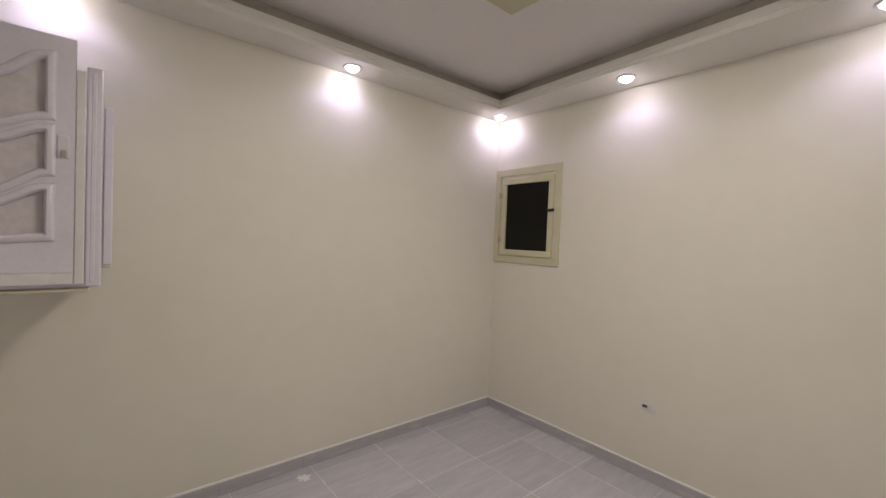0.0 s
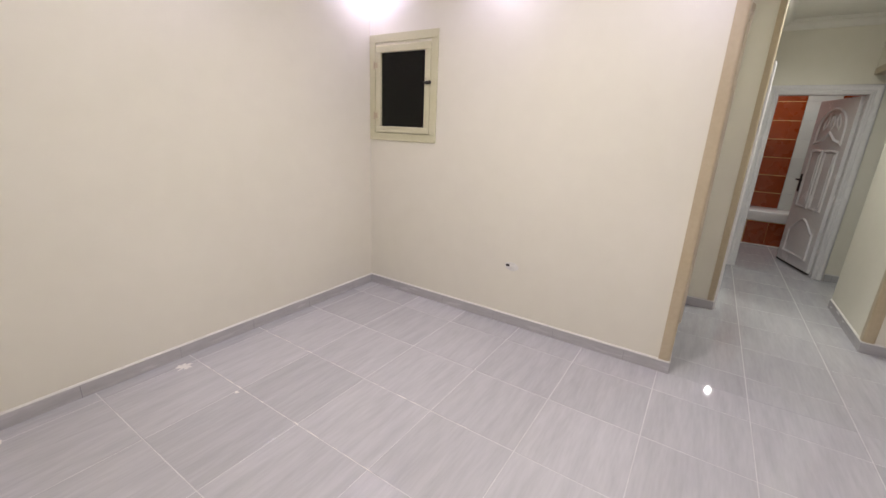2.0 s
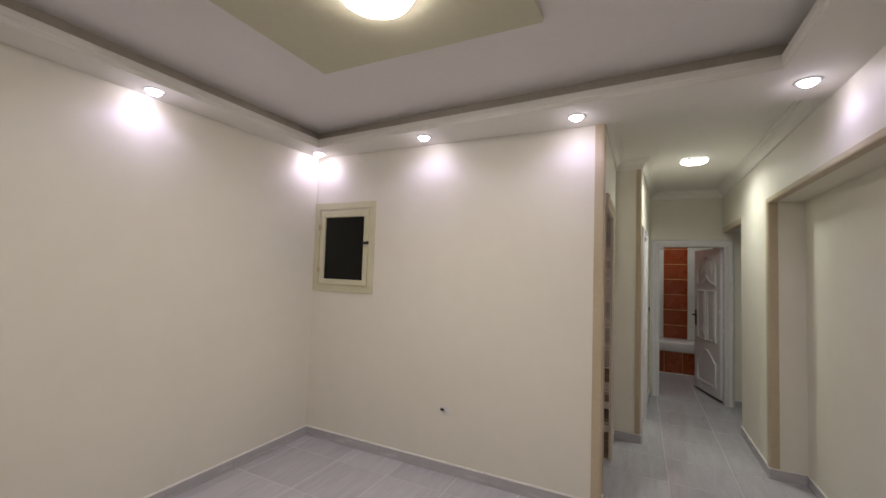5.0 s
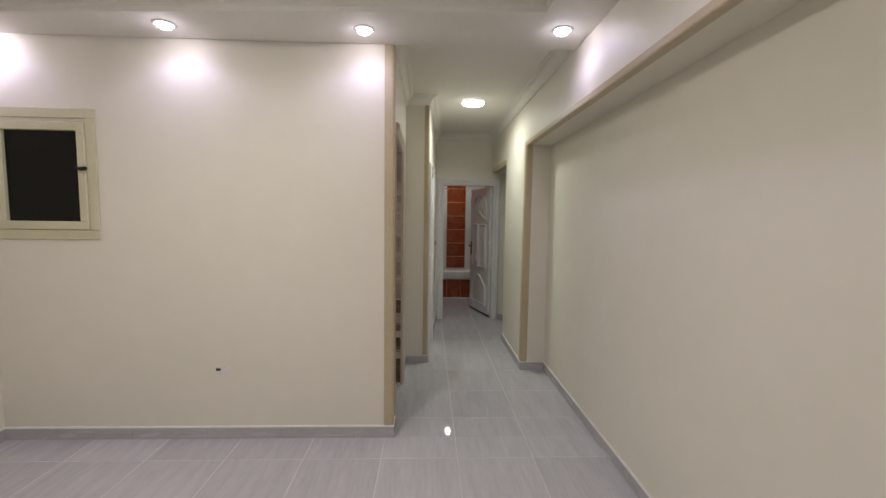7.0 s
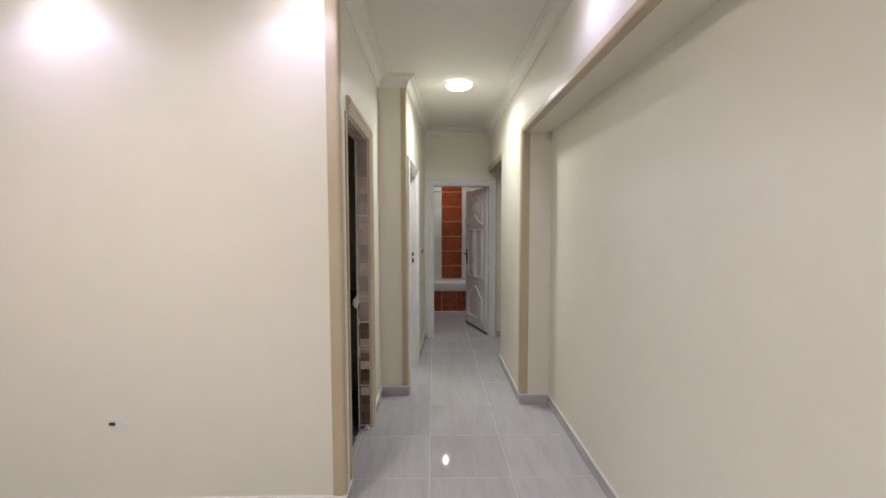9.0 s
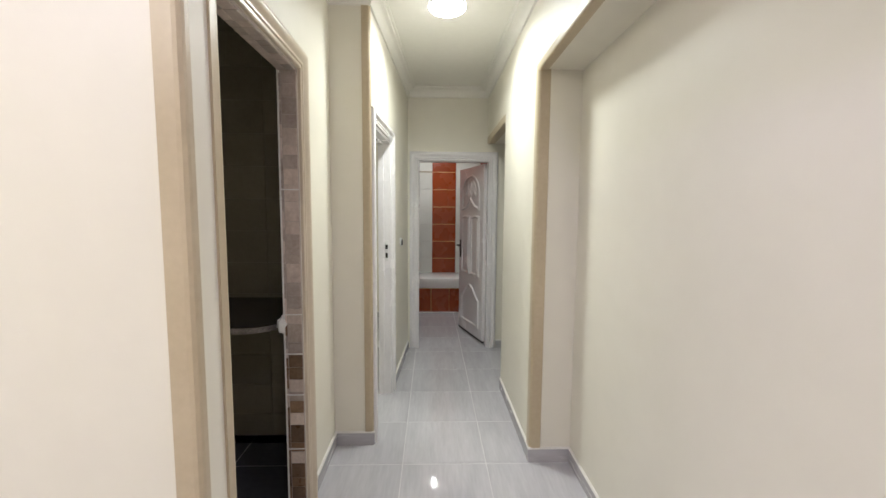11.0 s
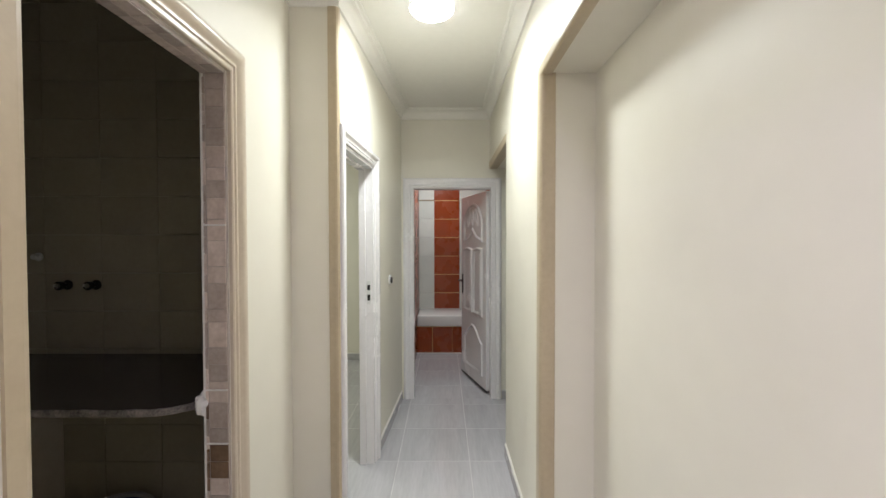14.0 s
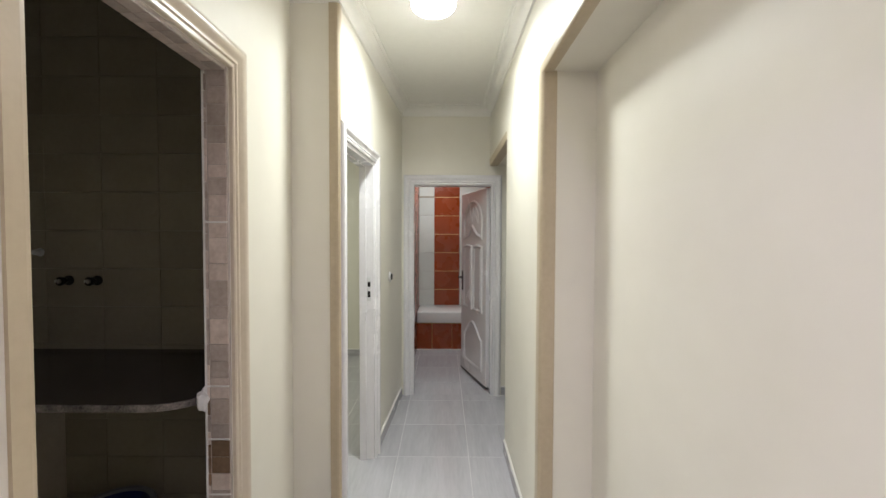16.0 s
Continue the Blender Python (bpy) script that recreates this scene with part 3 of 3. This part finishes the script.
# ---- skirting ----
def skirting(name, path, start=0.0):
    h, t = 0.078, 0.011
    body = setting(name, sweep(path, [(0.0, 0.0), (0.0, h), (t - 0.002, h), (t, h - 0.003), (t, 0.0)]), SKIRT, "grey tile skirting with a pale top edge", "baseboard")
    part("top_edge", sweep(path, [(-0.001, h + 0.0005), (-0.001, h + 0.010), (t - 0.004, h + 0.010), (t + 0.0005, h + 0.003), (t + 0.0005, h + 0.0005)]), PLASTER, body, "white grout line on the skirting")
    bm = bmesh.new()
    for p, q in zip(path, path[1:]):
        p, q = Vector(p), Vector(q)
        d = (q - p).normalized()
        s = Vector((-d.y, d.x))
        k = 0.27
        while k < (q - p).length - 0.06:
            c = p + d * k
            prism(bm, [(c - d * 0.0015)[:], (c + d * 0.0015)[:], (c + d * 0.0015 + s * (t + 0.0006))[:], (c - d * 0.0015 + s * (t + 0.0006))[:]], 0.001, h - 0.002)
            k += 0.5
    if len(bm.verts):
        part("joint", bm, SKIRTJOINT, body)
    else:
        bm.free()
    return body


skirting("baseboard_room", [(EAST + 0.14, NICHE), (EAST, NICHE), (EAST, NORTH), (WEST, NORTH), (WEST, RECESS), (REC_X, RECESS), (REC_X, SOUTH), (PASS_X - 0.01, SOUTH)])
skirting("baseboard_niche", [(STEP + 0.03, slant(STEP + 0.03)), (STEP, slant(STEP)), (STEP, NICHE), (KD1 + 0.11, NICHE)])
skirting("baseboard_hall", [(END - 0.03, slant(END - 0.03)), (BD1 + 0.08, slant(BD1 + 0.08))])
skirting("baseboard_bedroom", [(7.62, 0.05), (7.62, NORTH - 0.01)])
skirting("baseboard_passage", [(END, -2.55), (END, FD0 - 0.10)])

# ---- bathroom fittings ----
tub = thing("bathtub", "white enamel bathtub boxed in with orange tiles", "bathtub")
part("apron", boxed(7.892, 7.95, -1.655, -0.298, 0.0, 0.366), GOLD, tub)
bm = boxed(7.865, 8.448, -1.65, -0.298, 0.367, 0.52, bevel=0.02, segments=3)
part("rim", bm, TUBWHITE, tub, "white enamel rim", True)
for y0, y1 in [(-0.500, -0.299)] + [(-0.769 - 0.265 * k, -0.508 - 0.265 * k) for k in range(4)]:
    part("tile", boxed(7.88, 7.8915, y0, y1, 0.004, 0.358, bevel=0.0015), ORANGE, tub)
part("base_grout", boxed(7.862, 7.8795, -1.65, -0.299, 0.0015, 0.018, bevel=0.004), PLASTER, tub, "white grout line at the foot")

# ---- kitchen ----
counter = thing("kitchen_counter", "dark granite worktop with a chipped rounded front edge", "counter")
o = [(4.615, KDY + 0.005), (4.615, 2.60), (3.90, 2.60), (3.90, 0.42)]
o += [(3.90 + 0.15 * (1 - math.cos(a)), 0.42 - 0.205 * math.sin(a)) for a in (0.3, 0.6, 0.9, 1.2, 1.57)]
part("worktop", prism(bmesh.new(), o, 0.90, 0.926), GRANITE, counter)
edge = [(x, y) for x, y in o[2:]]
bm = sweep(edge, [(0.0, 0.900), (-0.006, 0.903), (-0.007, 0.915), (-0.005, 0.926), (0.0, 0.9275)])
bmesh.ops.subdivide_edges(bm, edges=[e for e in bm.edges if e.calc_length() > 0.15], cuts=60, use_grid_fill=True)
for v in bm.verts:
    v.co += Vector((noise.noise(v.co * 40), noise.noise(v.co * 40 + Vector((9, 0, 0))), noise.noise(v.co * 55))) * 0.003
part("front_edge", bm, GRANEDGE, counter, "rough pale chipped edge")
part("support", boxed(3.95, 4.615, 1.35, 1.43, 0.0, 0.899), JOINT, counter)
lump = bmesh.new()
bmesh.ops.create_icosphere(lump, subdivisions=3, radius=0.03)
for v in lump.verts:
    v.co = Vector((3.918, 0.192, 0.945)) + Vector((v.co.x * 0.8, v.co.y * 0.7, v.co.z * 1.35)) * (1 + 0.5 * noise.noise(v.co * 60))
tagged(new("plaster_lump", mesh_of("plaster_lump", lump, PLASTER, True)), "rough white plaster lump at the worktop corner", "plaster")

crumb = bmesh.new()
for dx, dy, r in ((0.0, 0.0, 0.022), (0.028, -0.012, 0.014), (-0.022, 0.018, 0.012)):
    clod = bmesh.ops.create_icosphere(crumb, subdivisions=2, radius=r)["verts"]
    for v in clod:
        w = 1 + 0.5 * noise.noise(v.co * 70 + Vector((dx * 90, 3, 0)))
        v.co = Vector((3.92 + dx + v.co.x * w, 0.118 + dy + v.co.y * w, max(0.0005, 0.55 * r + v.co.z * w)))
tagged(new("plaster_rubble", mesh_of("plaster_rubble", crumb, PLASTER, True)), "crumbled grey-white plaster at the foot of a doorway jamb", "plaster")

for y in (1.152, 1.302):
    v = thing("stop_valve", "black valve with a chrome tip on the kitchen wall", "valve", pose(4.6, y, 1.29), "kitchen valves")
    part("flange", lathe(bmesh.new(), [(0.0, 0.0), (0.026, 0.0), (0.026, -0.006), (0.014, -0.012), (0.0, -0.012)], 16, axis="x"), BLACK, v)
    knob = part("knob", lathe(bmesh.new(), [(0.0, -0.012), (0.010, -0.013), (0.012, -0.035), (0.022, -0.038), (0.023, -0.055), (0.0, -0.057)], 16, axis="x"), BLACK, v)
    part("tip", lathe(bmesh.new(), [(0.0, -0.0575), (0.015, -0.058), (0.013, -0.068), (0.0, -0.071)], 14, axis="x"), CHROME, knob, "chrome tip")

stub = thing("pipe_stub", "short pale capped pipe on the kitchen wall", "pipe", pose(4.6, 1.45, 1.437))
part("flange", lathe(bmesh.new(), [(0.0, 0.0), (0.022, 0.0), (0.022, -0.005), (0.012, -0.010), (0.0, -0.010)], 16, axis="x"), GREYPLASTIC, stub)
part("cap", lathe(bmesh.new(), [(0.0, -0.010), (0.014, -0.0105), (0.015, -0.03), (0.011, -0.036), (0.0, -0.037)], 16, axis="x"), GREYPLASTIC, stub)

bucket = thing("bucket", "dark plastic bucket, blue inside, with a pale grey rim", "bucket", pose(4.345, 0.895, 0.0))
part("body", lathe(bmesh.new(), [(0.0, 0.004), (0.115, 0.0), (0.122, 0.01), (0.158, 0.235), (0.151, 0.235), (0.115, 0.014), (0.0, 0.012)], 40), DARKBOX, bucket, "dark plastic body", True)
part("liner", lathe(bmesh.new(), [(0.0, 0.016), (0.111, 0.018), (0.147, 0.237), (0.149, 0.237), (0.113, 0.016), (0.0, 0.0135)], 40, caps=False), BLUE, bucket, "blue inside", True)
part("rim", lathe(bmesh.new(), [(0.150, 0.236), (0.150, 0.25), (0.166, 0.254), (0.176, 0.244), (0.174, 0.205), (0.162, 0.205), (0.162, 0.234), (0.150, 0.236)], 40, caps=False), GREYRIM, bucket, "dull pale grey rim", True)

# ---- sockets and switches ----
sock = thing("socket_box", "empty wall box with pale chipped plaster round it", "wall box")
bm = lathe(bmesh.new(), [(0.0, -0.001), (0.052, -0.001), (0.056, 0.002)], 28, (0, 0, 0), "x")
for v in bm.verts:
    w = 1 + 0.14 * noise.noise(v.co * 30 + Vector((5, 0, 0)))
    v.co = Vector((EAST - 0.0015 + 0.4 * v.co.x, 1.25 + v.co.y * 1.05 * w, 0.482 + v.co.z * 0.62 * w))
part("plaster_patch", bm, PLASTER, sock)
# no real hollow: a thin block carries the shade of the opening as colour
part("box", boxed(EAST - 0.006, EAST - 0.0022, 1.264, 1.296, 0.480, 0.497, bevel=0.003), DARKBOX, sock, "flat dark block coloured like the shade in an open box")
part("cover", boxed(EAST - 0.007, EAST - 0.0022, 1.214, 1.262, 0.468, 0.495, bevel=0.003), PLASTER, sock, "broken white plaster edge")

sx = 5.756
sw = thing("light_switch", "round white wall box with a dark centre", "switch", pose(sx, slant(sx), 1.2, 0, 0, -3.15))
part("plate", lathe(bmesh.new(), [(0.0, -0.001), (0.042, -0.001), (0.042, -0.010), (0.034, -0.014), (0.0, -0.014)], 28, axis="y"), GREYPLASTIC, sw, smooth=True)
part("centre", lathe(bmesh.new(), [(0.0, -0.0142), (0.027, -0.0142), (0.024, -0.024), (0.0, -0.024)], 24, axis="y"), BLACK, sw)

# ---- lamps as seen ----
spot = None
for x, y in SPOTS:
    m = pose(x, y, SOFFIT)
    if spot is None:
        spot = thing("ceiling_spotlight", "small round white spotlight recessed in the ceiling border", "spotlight", m, "ceiling spotlights")
        part("ring", lathe(bmesh.new(), [(0.042, -0.001), (0.047, -0.006), (0.057, -0.006), (0.064, -0.001)], 32, caps=False), GREYPLASTIC, spot, smooth=True)
        part("bulb", lathe(bmesh.new(), [(0.0, -0.030), (0.020, -0.027), (0.036, -0.017), (0.043, -0.003)], 28), LAMP_COOL, spot, "glowing bulb", True)
    else:
        copy_thing(spot, m)


def dome(name, label, place, r, mat, deep=0.034):
    d = thing(name, label, "ceiling light", pose(*place))
    part("base", lathe(bmesh.new(), [(r, -0.001), (r, -0.012), (r * 0.94, -0.016)], 40, caps=False), GREYPLASTIC, d, smooth=True)
    part("diffuser", lathe(bmesh.new(), [(0.0, -deep), (r * 0.6, -deep * 0.95), (r * 0.88, -deep * 0.75), (r * 0.965, -0.0145)], 40), mat, d, "glowing white diffuser", True)
    return d


dome("ceiling_light", "flat round white ceiling light, lit, in the hall", (*DOME_HALL, HALL), 0.12, LAMP_HALL)
dome("ceiling_light", "large round lit ceiling light under a beige panel", (*DOME_ROOM, TRAY - 0.035), 0.17, LAMP_WARM, 0.05)
dome("ceiling_light", "flat round white ceiling light, lit, in the bathroom", (*DOME_BATH, 2.6), 0.045, LAMP_HALL)
dome("ceiling_light", "flat round white ceiling light, lit, in the bedroom", (*DOME_BED, HALL), 0.12, LAMP_HALL)

# ---- tiled surfaces, piece by piece ----
piece_cache = {}


def piece(name, parent, mat, x0, x1, y0, y1, z0, z1, bevel=0.0015):
    """One tile as an object on a shared mesh; its own origin is at its middle."""
    size = tuple(round(v, 3) for v in (x1 - x0, y1 - y0, z1 - z0))
    key = (*size, mat.name)
    if key not in piece_cache:
        a, b, c = (v / 2 for v in size)
        piece_cache[key] = mesh_of(name, boxed(-a, a, -b, b, -c, c, bevel=min(bevel, a * 0.8, b * 0.8, c * 0.8)), mat)
    ob = new(name, piece_cache[key])
    ob.location = ((x0 + x1) / 2, (y0 + y1) / 2, (z0 + z1) / 2)
    ob.parent = parent
    return ob


floor = setting("floor", boxed(WEST - 0.2, 9.0, -2.75, NORTH + 0.2, -0.12, -0.0008), GROUT, "floor of grey streaked square tiles with pale joints", "floor")
GX, GY, GS, J = 2.805, -0.345, 0.4915, 0.0024
ROWS = [GX - 0.49 * k for k in range(8, -1, -1)] + [3.326 + 0.4805 * k for k in range(12)]


def floor_tiles(x0, x1, y0, y1, parent=floor, mat=None):
    for r0, r1 in zip(ROWS, ROWS[1:]):
        a, b = max(x0, r0 + J), min(x1, r1 - J)
        j = math.floor((y0 - GY) / GS)
        while GY + j * GS < y1:
            c, d = max(y0, GY + j * GS + J), min(y1, GY + (j + 1) * GS - J)
            if b - a > 0.012 and d - c > 0.012:
                piece("tile", parent, mat or TILE, a, b, c, d, -0.012, 0.0, 0.001)
            j += 1


floor_tiles(WEST, EAST, RECESS, NORTH)
floor_tiles(EAST, REC_X, RECESS, NICHE)
floor_tiles(REC_X, END, SOUTH, NICHE)
floor_tiles(END, 7.89, -1.66, -0.284)
floor_tiles(EAST + 0.12, 4.62, KDY, NORTH, mat=DARKFLOOR)
floor_tiles(4.52, 7.62, NICHE, NORTH)
floor_tiles(4.32, END, -2.6, SOUTH)
floor_tiles(KD0, KD1, NICHE, KDY)

# bathroom wall tiles
z, k = 0.0, 0
while z < 2.6:
    course = 0.205 if k == 0 else 0.272
    h = min(course - 0.004, 2.6 - z - 0.004)
    for y0, y1, mat in ((-0.514, -0.297, PALE), (-0.888, -0.518, ORANGE), (-1.27, -0.892, PALE), (-1.654, -1.274, ORANGE)):
        piece("tile", wall_bath, mat, 8.45, 8.4645, y0, y1, z + 0.002, z + h + (0.0035 if mat is PALE else 0))
    for x in (6.47, 6.866, 7.262, 7.658, 8.054):
        piece("tile", wall_bath, ORANGE, x + 0.002, x + 0.394, -0.2945, -0.2835, z + 0.002, z + h)
    z += course
    k += 1
    if z < 2.6:
        part("tile_edging", boxed(8.4485, 8.4645, -0.888, -0.518, z - 0.006, z + 0.002), GOLD, wall_bath)
part("border_tile", boxed(8.4485, 8.4498, -0.514, -0.297, 2.10, 2.122), BROWN, wall_bath)

# kitchen wall tiles
for iz in range(15):
    z0 = 0.152 + 0.2 * (iz - 1)
    for iy in range(9):
        y0 = 0.23 + 0.30 * (iy - 1)
        a, b = max(y0, KDY + 0.002), min(y0 + 0.298, NORTH - 0.002)
        c, d = max(z0, 0.002), min(z0 + 0.198, 2.928)
        if b - a > 0.02 and d - c > 0.02:
            piece("tile", wall_kitchen, BROWN, 4.608, 4.6195, a, b, c, d)

# doorway jamb clad in small mosaic pieces
jamb = tagged(new("jamb_cladding", mesh_of("jamb_cladding", boxed(KD1 - 0.012, KD1 - 0.0005, NICHE + 0.002, KDY - 0.001, 0.0, KDT - 0.001), MOSAICJOINT)),
              "mauve and brown mosaic cladding on a doorway jamb", "jamb", "", "structure")
rnd = random.Random(4)
for col, (y0, y1) in enumerate(((NICHE + 0.004, NICHE + 0.068), (NICHE + 0.071, KDY - 0.004))):
    z = 0.004
    while z < KDT - 0.03:
        h = rnd.choice((0.045, 0.06, 0.06, 0.075, 0.09))
        h = min(h, KDT - 0.004 - z)
        dark = rnd.random() < (0.8 if z < 0.77 else 0.05)
        piece("mosaic_tile", jamb, MOSAICDK if dark else MOSAIC, KD1 - 0.016 - 0.001 * col, KD1 - 0.0125, y0, y1, z, z + h - 0.002, 0.001)
        z += h
for z in (0.03, 0.33, 0.60, 0.80, 0.99, 1.57):
    part("joint_line", boxed(KD1 - 0.0178, KD1 - 0.0125, NICHE + 0.003, KDY - 0.004, z, z + 0.006, bevel=0.001), PLASTER, jamb, "white grout line")
part("edge_plaster", boxed(KD1 - 0.017, KD1 - 0.001, KDY - 0.007, KDY + 0.004, 0.0, KDT - 0.001, bevel=0.002), PLASTER, jamb, "white plaster edge")

# the same cladding under the doorway's head
head = tagged(new("head_cladding", mesh_of("head_cladding", boxed(KD0 + 0.002, KD1 - 0.018, NICHE + 0.002, KDY - 0.001, KDT - 0.012, KDT - 0.0005), MOSAICJOINT)),
              "brown mosaic cladding under a doorway head", "jamb", "", "structure")
x = KD0 + 0.004
while x < KD1 - 0.07:
    w = rnd.choice((0.045, 0.06, 0.075))
    for y0, y1 in ((NICHE + 0.004, NICHE + 0.046), (NICHE + 0.048, KDY - 0.004)):
        piece("mosaic_tile", head, MOSAIC, x, min(x + w - 0.002, KD1 - 0.02), y0, y1, KDT - 0.016, KDT - 0.0125, 0.001)
    x += w

# plaster splashes on the floor
for x, y, r in ((1.25, 2.588, 0.035), (0.45, 2.60, 0.02), (1.30, 2.10, 0.012)):
    bm = lathe(bmesh.new(), [(0.0, 0.0022), (r * 0.7, 0.002), (r, 0.0004), (0.0, 0.0003)], 20)
    for v in bm.verts:
        q = 1 + 0.9 * noise.noise(v.co * 70 + Vector((x * 9, y * 9, 0)))
        v.co = Vector((x + v.co.x * q, y + v.co.y * q, v.co.z))
    tagged(new("plaster_splash", mesh_of("plaster_splash", bm, PLASTER)), "small white plaster splash on the floor tiles", "splash", "plaster splashes")

# uneven white grout left along two joints
rnd = random.Random(9)
for x, y0, y1 in ((GX - 0.98, 0.9, 2.6), (GX - 1.47, 1.1, 2.62)):
    bm, y = bmesh.new(), y0
    while y < y1:
        n = rnd.uniform(0.02, 0.12)
        w = rnd.uniform(0.001, 0.0036)
        o = [(x - w * rnd.uniform(0.5, 1.2), y), (x + w * rnd.uniform(0.3, 1.0), y + 0.1 * n), (x + w * rnd.uniform(0.5, 1.3), y + 0.6 * n), (x + 0.2 * w, y + n), (x - w, y + 0.8 * n)]
        prism(bm, o, 0.0002, 0.0012)
        y += n + rnd.uniform(0.005, 0.12)
    tagged(part("grout_smear", bm, PLASTER, floor, "uneven white grout smeared along a joint"), kind="stuff")
